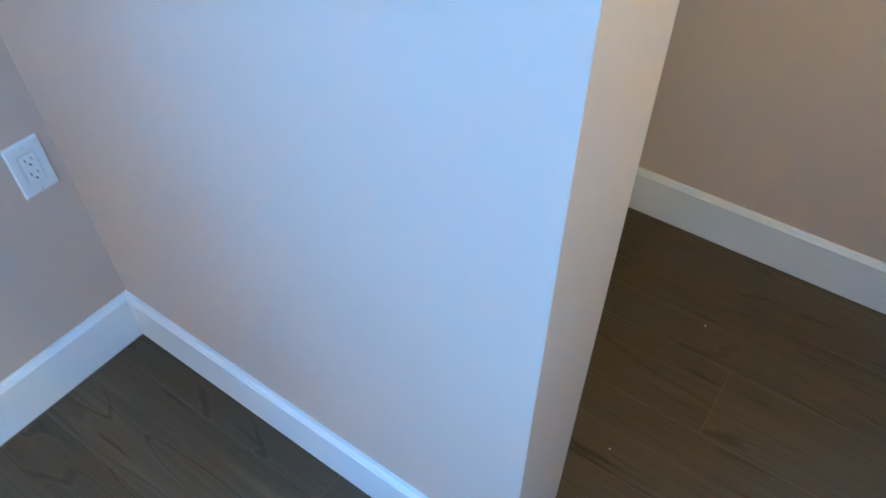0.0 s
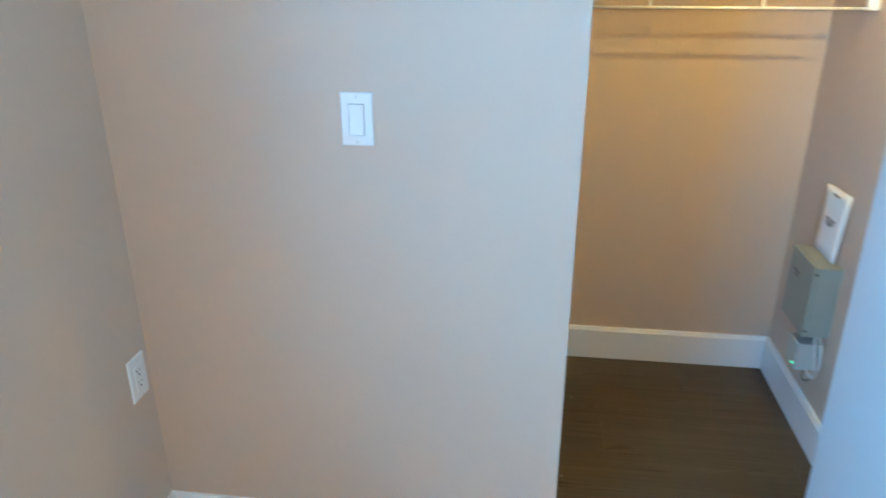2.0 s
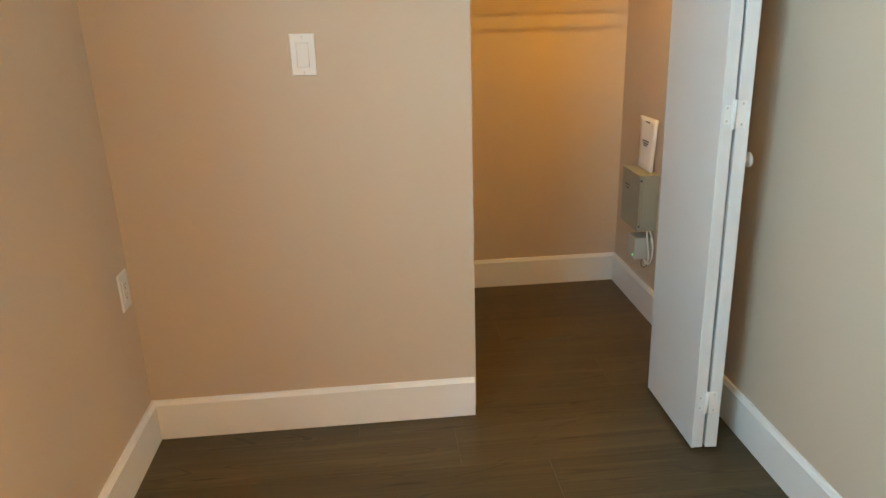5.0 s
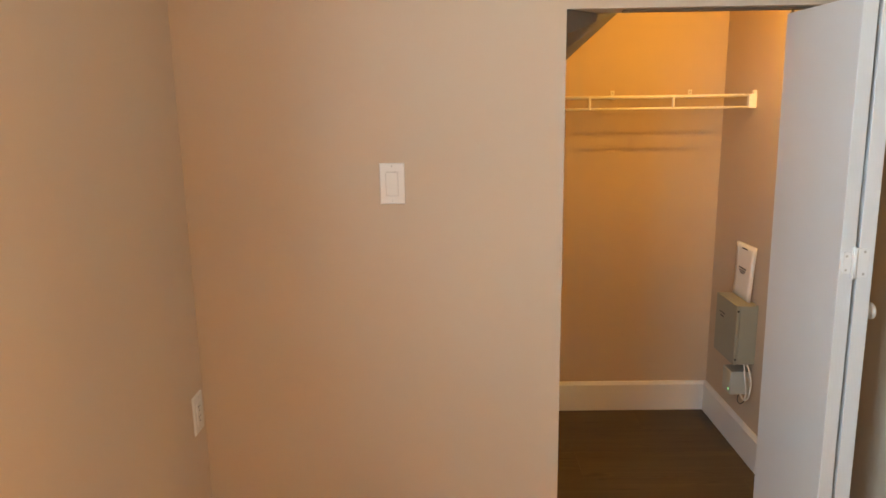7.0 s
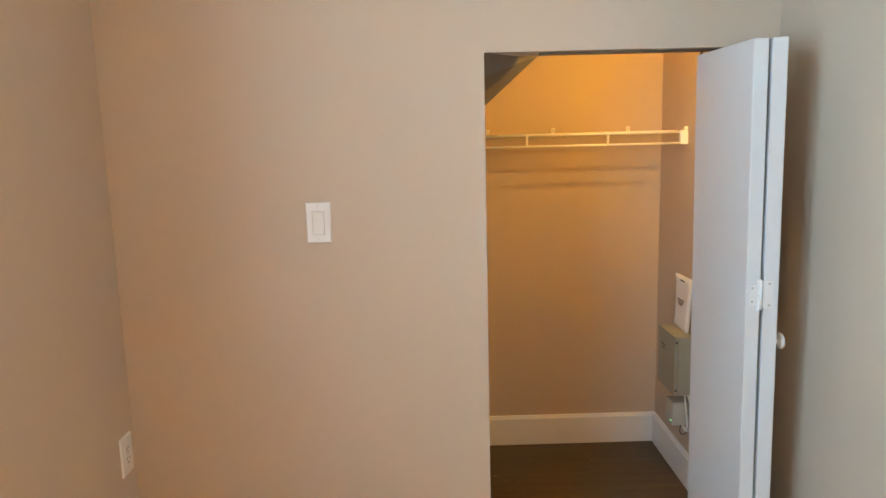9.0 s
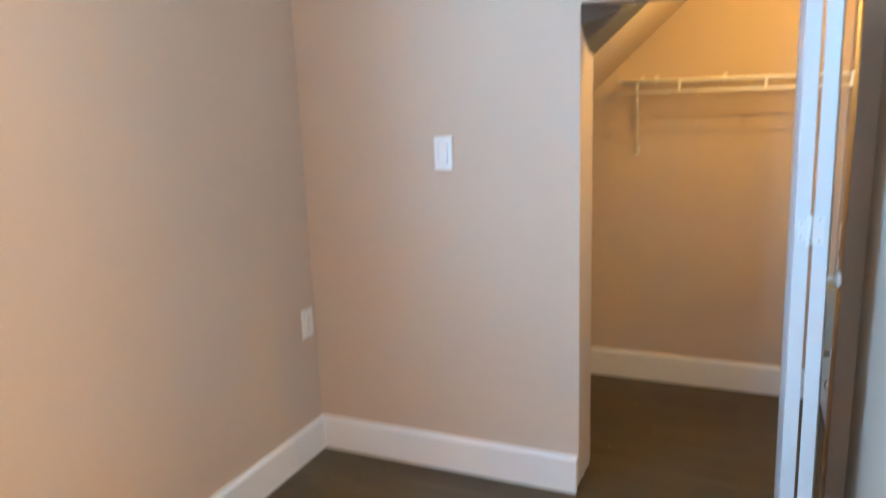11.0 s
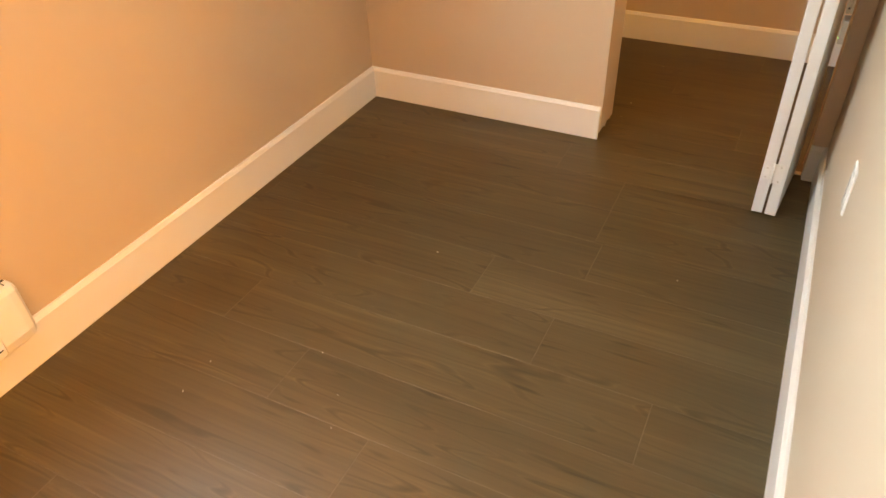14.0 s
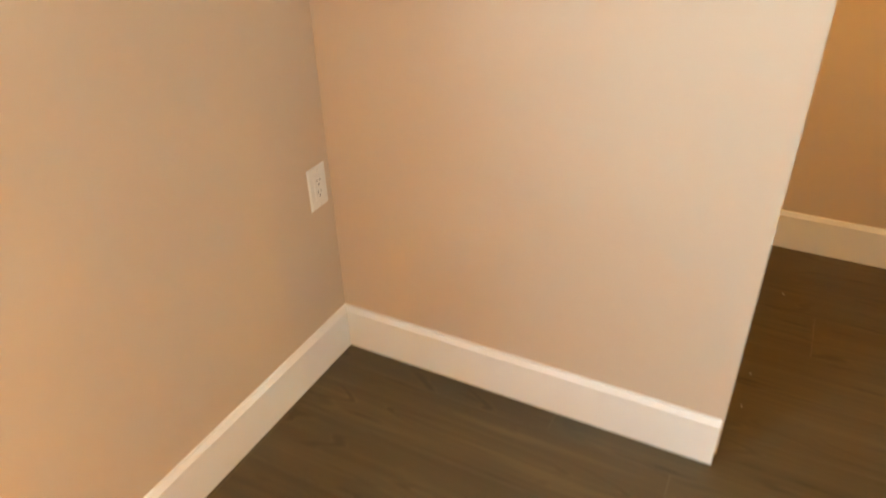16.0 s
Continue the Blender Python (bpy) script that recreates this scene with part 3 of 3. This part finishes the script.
for z in (EZ0 + 0.022, EZ1 - 0.022):
    part("screw", lathe(bmesh.new(), [(0.0045, 0), (0.004, 0.0015)], Matrix.Translation((EX0 + 0.007, EY0, z)) @ pose(0, 0, 0, 90), 10), M_SLOT, lid)
for k, (a, b) in enumerate(((0.745, 0.80), (0.755, 0.79))):
    part("print_bar", boxes((EX0 - 0.0006, a, 0.572 - 0.014 * k, EX0 - 0.0001, b, 0.577 - 0.014 * k)), M_INK, lid)

book = tagged(new("booklet"), "white paper booklet leaning on the wiring box", "booklet")
BM = pose(1.888, 0.752, 0.6415, 0, 3.2, 0)
for k, (o, lean) in enumerate(((0.0, 0.0), (0.0035, 1.0), (0.0065, 1.9))):
    bm = bmesh.new()
    W, Hh = 0.155, 0.214
    cols, rws = 6, 8
    grid = [[[bm.verts.new((-0.004 + o + d - 0.010 * (j / rws) ** 2 * (i / cols) + lean * 0.001 * i / cols, -W / 2 + W * i / cols, Hh * j / rws)) for i in range(cols + 1)] for j in range(rws + 1)] for d in (0, 0.0022)]
    for s in grid:
        for j in range(rws):
            for i in range(cols):
                bm.faces.new((s[j][i], s[j][i + 1], s[j + 1][i + 1], s[j + 1][i]))
    for j in range(rws):
        for i in (0, cols):
            bm.faces.new((grid[0][j][i], grid[0][j + 1][i], grid[1][j + 1][i], grid[1][j][i]))
    for i in range(cols):
        for j in (0, rws):
            bm.faces.new((grid[0][j][i], grid[0][j][i + 1], grid[1][j][i + 1], grid[1][j][i]))
    p = part("cover" if k == 0 else "page", bm, M_PAPER, book, "", True)
for z, wd in ((0.118, 0.070), (0.108, 0.058), (0.100, 0.036), (0.196, 0.05)):
    part("print_bar", boxes((-0.0095, -wd / 2, z - 0.0025, -0.0088, wd / 2, z + 0.0025)), M_INK, book)
book.matrix_basis = BM

psu = tagged(new("power_supply"), "pale grey plastic power supply with a green light", "power supply")
part("body", box(bmesh.new(), 1.829, 0.650, 0.272, CL_RIGHT, 0.735, 0.368, bevel=0.005, seg=2), M_PSU, psu)
part("status_light", lathe(bmesh.new(), [(0.003, 0), (0.0022, 0.001)], Matrix.Translation((1.829, 0.668, 0.292)) @ pose(0, 0, 0, 0, -90, 0), 10), M_LED, psu, "small glowing green light")


def spline(pts, n=8):
    """Points of a smooth line through pts."""
    v = [Vector(p) for p in pts]
    out = []
    for i in range(len(v) - 1):
        a, b, c, d = v[max(i - 1, 0)], v[i], v[i + 1], v[min(i + 2, len(v) - 1)]
        for k in range(n):
            t = k / n
            out.append(0.5 * (2 * b + (c - a) * t + (2 * a - 5 * b + 4 * c - d) * t * t + (3 * b - a - 3 * c + d) * t ** 3))
    return out + [v[-1]]


for pts, r, m_ in (
        (((1.872, 0.640, 0.405), (1.874, 0.630, 0.36), (1.880, 0.622, 0.30), (1.878, 0.630, 0.262), (1.872, 0.655, 0.275)), 0.0032, M_CABLE),
        (((1.884, 0.640, 0.405), (1.890, 0.622, 0.37), (1.893, 0.612, 0.33), (1.888, 0.620, 0.27), (1.880, 0.645, 0.255), (1.876, 0.670, 0.273)), 0.0030, M_CABLE),
        (((1.866, 0.655, 0.275), (1.860, 0.648, 0.252), (1.868, 0.642, 0.240), (1.884, 0.645, 0.246), (1.893, 0.655, 0.262)), 0.0018, M_BLACK)):
    part("cable", tube(bmesh.new(), spline(pts), r, 8), m_, psu, "white cable" if m_ is M_CABLE else "thin black cable", True)

# ---------------------------------------------------------------- floor: sub floor and planks
floor = setting("floor", boxes((-0.2, Y_REAR - 0.1, -0.05, HALL_X + 0.1, CL_BACK + 0.1, -0.0045)), M_SUB, "dark grey-brown wood-look vinyl plank floor", "floor")
PITCH, LEN, GAP = 0.199, 1.22, 0.0001
JOINTS = (0.972, 1.241, 0.350, 0.66)
ODD_ROWS = {-8: 1.239, -7: 0.62, -2: 1.243, -1: 0.05}


def plank(x0, x1, y0, y1):
    bm = bmesh.new()
    hx, hy, e = (x1 - x0) / 2 - GAP, (y1 - y0) / 2 - GAP, 0.0004
    rings = [[bm.verts.new((sx * (hx - d), sy * (hy - d), z)) for sx, sy in ((-1, -1), (1, -1), (1, 1), (-1, 1))] for d, z in ((0, -0.0045), (0, -e), (0.0011, 0))]
    for p, r in zip(rings, rings[1:]):
        for k in range(4):
            bm.faces.new((p[k], p[(k + 1) % 4], r[(k + 1) % 4], r[k]))
    bm.faces.new(rings[-1])
    ob = part("plank", bm, M_WOOD, floor)
    ob.data.materials.append(M_EDGE)
    for f in ob.data.polygons:
        if f.normal.z < 0.99:
            f.material_index = 1
    ob.location = ((x0 + x1) / 2, (y0 + y1) / 2, 0)


row = -14
while True:
    y1 = -0.881 - PITCH * row
    y0 = y1 - PITCH
    row += 1
    if y0 > CL_BACK:
        continue
    if y1 < Y_REAR:
        break
    x = ODD_ROWS.get(row - 1, JOINTS[(row - 1) % 4]) - 2 * LEN
    x_end = HALL_X if y1 < HALL_Y + 0.05 else 2.0
    while x < x_end:
        a, b = max(x, -0.1), min(x + LEN, x_end)
        if b - a > 0.02:
            plank(a, b, y0, y1)
        x += LEN


# ---------------------------------------------------------------- crumbs on the floor
bm = bmesh.new()
rnd = random.Random(11)
for x, y in ((0.704, -1.479), (0.825, -1.59), (0.867, -1.686), (0.444, -1.752), (0.438, -1.636), (1.528, -0.769), (0.793, -0.943), (1.14, 0.808), (1.095, 0.365), (1.09, 0.225), (1.3, -1.9), (0.6, -2.1)):
    r = rnd.uniform(0.0011, 0.0019)
    g = bmesh.ops.create_icosphere(bm, subdivisions=1, radius=r)
    for v in g["verts"]:
        v.co = Vector((v.co.x * rnd.uniform(0.8, 1.5) + x, v.co.y * rnd.uniform(0.7, 1.2) + y, v.co.z * 0.6 + r * 0.55))
tagged(obj("dust_crumbs", bm, M_PAPER), "a few pale crumbs scattered on the floor", "dust", "", "stuff")
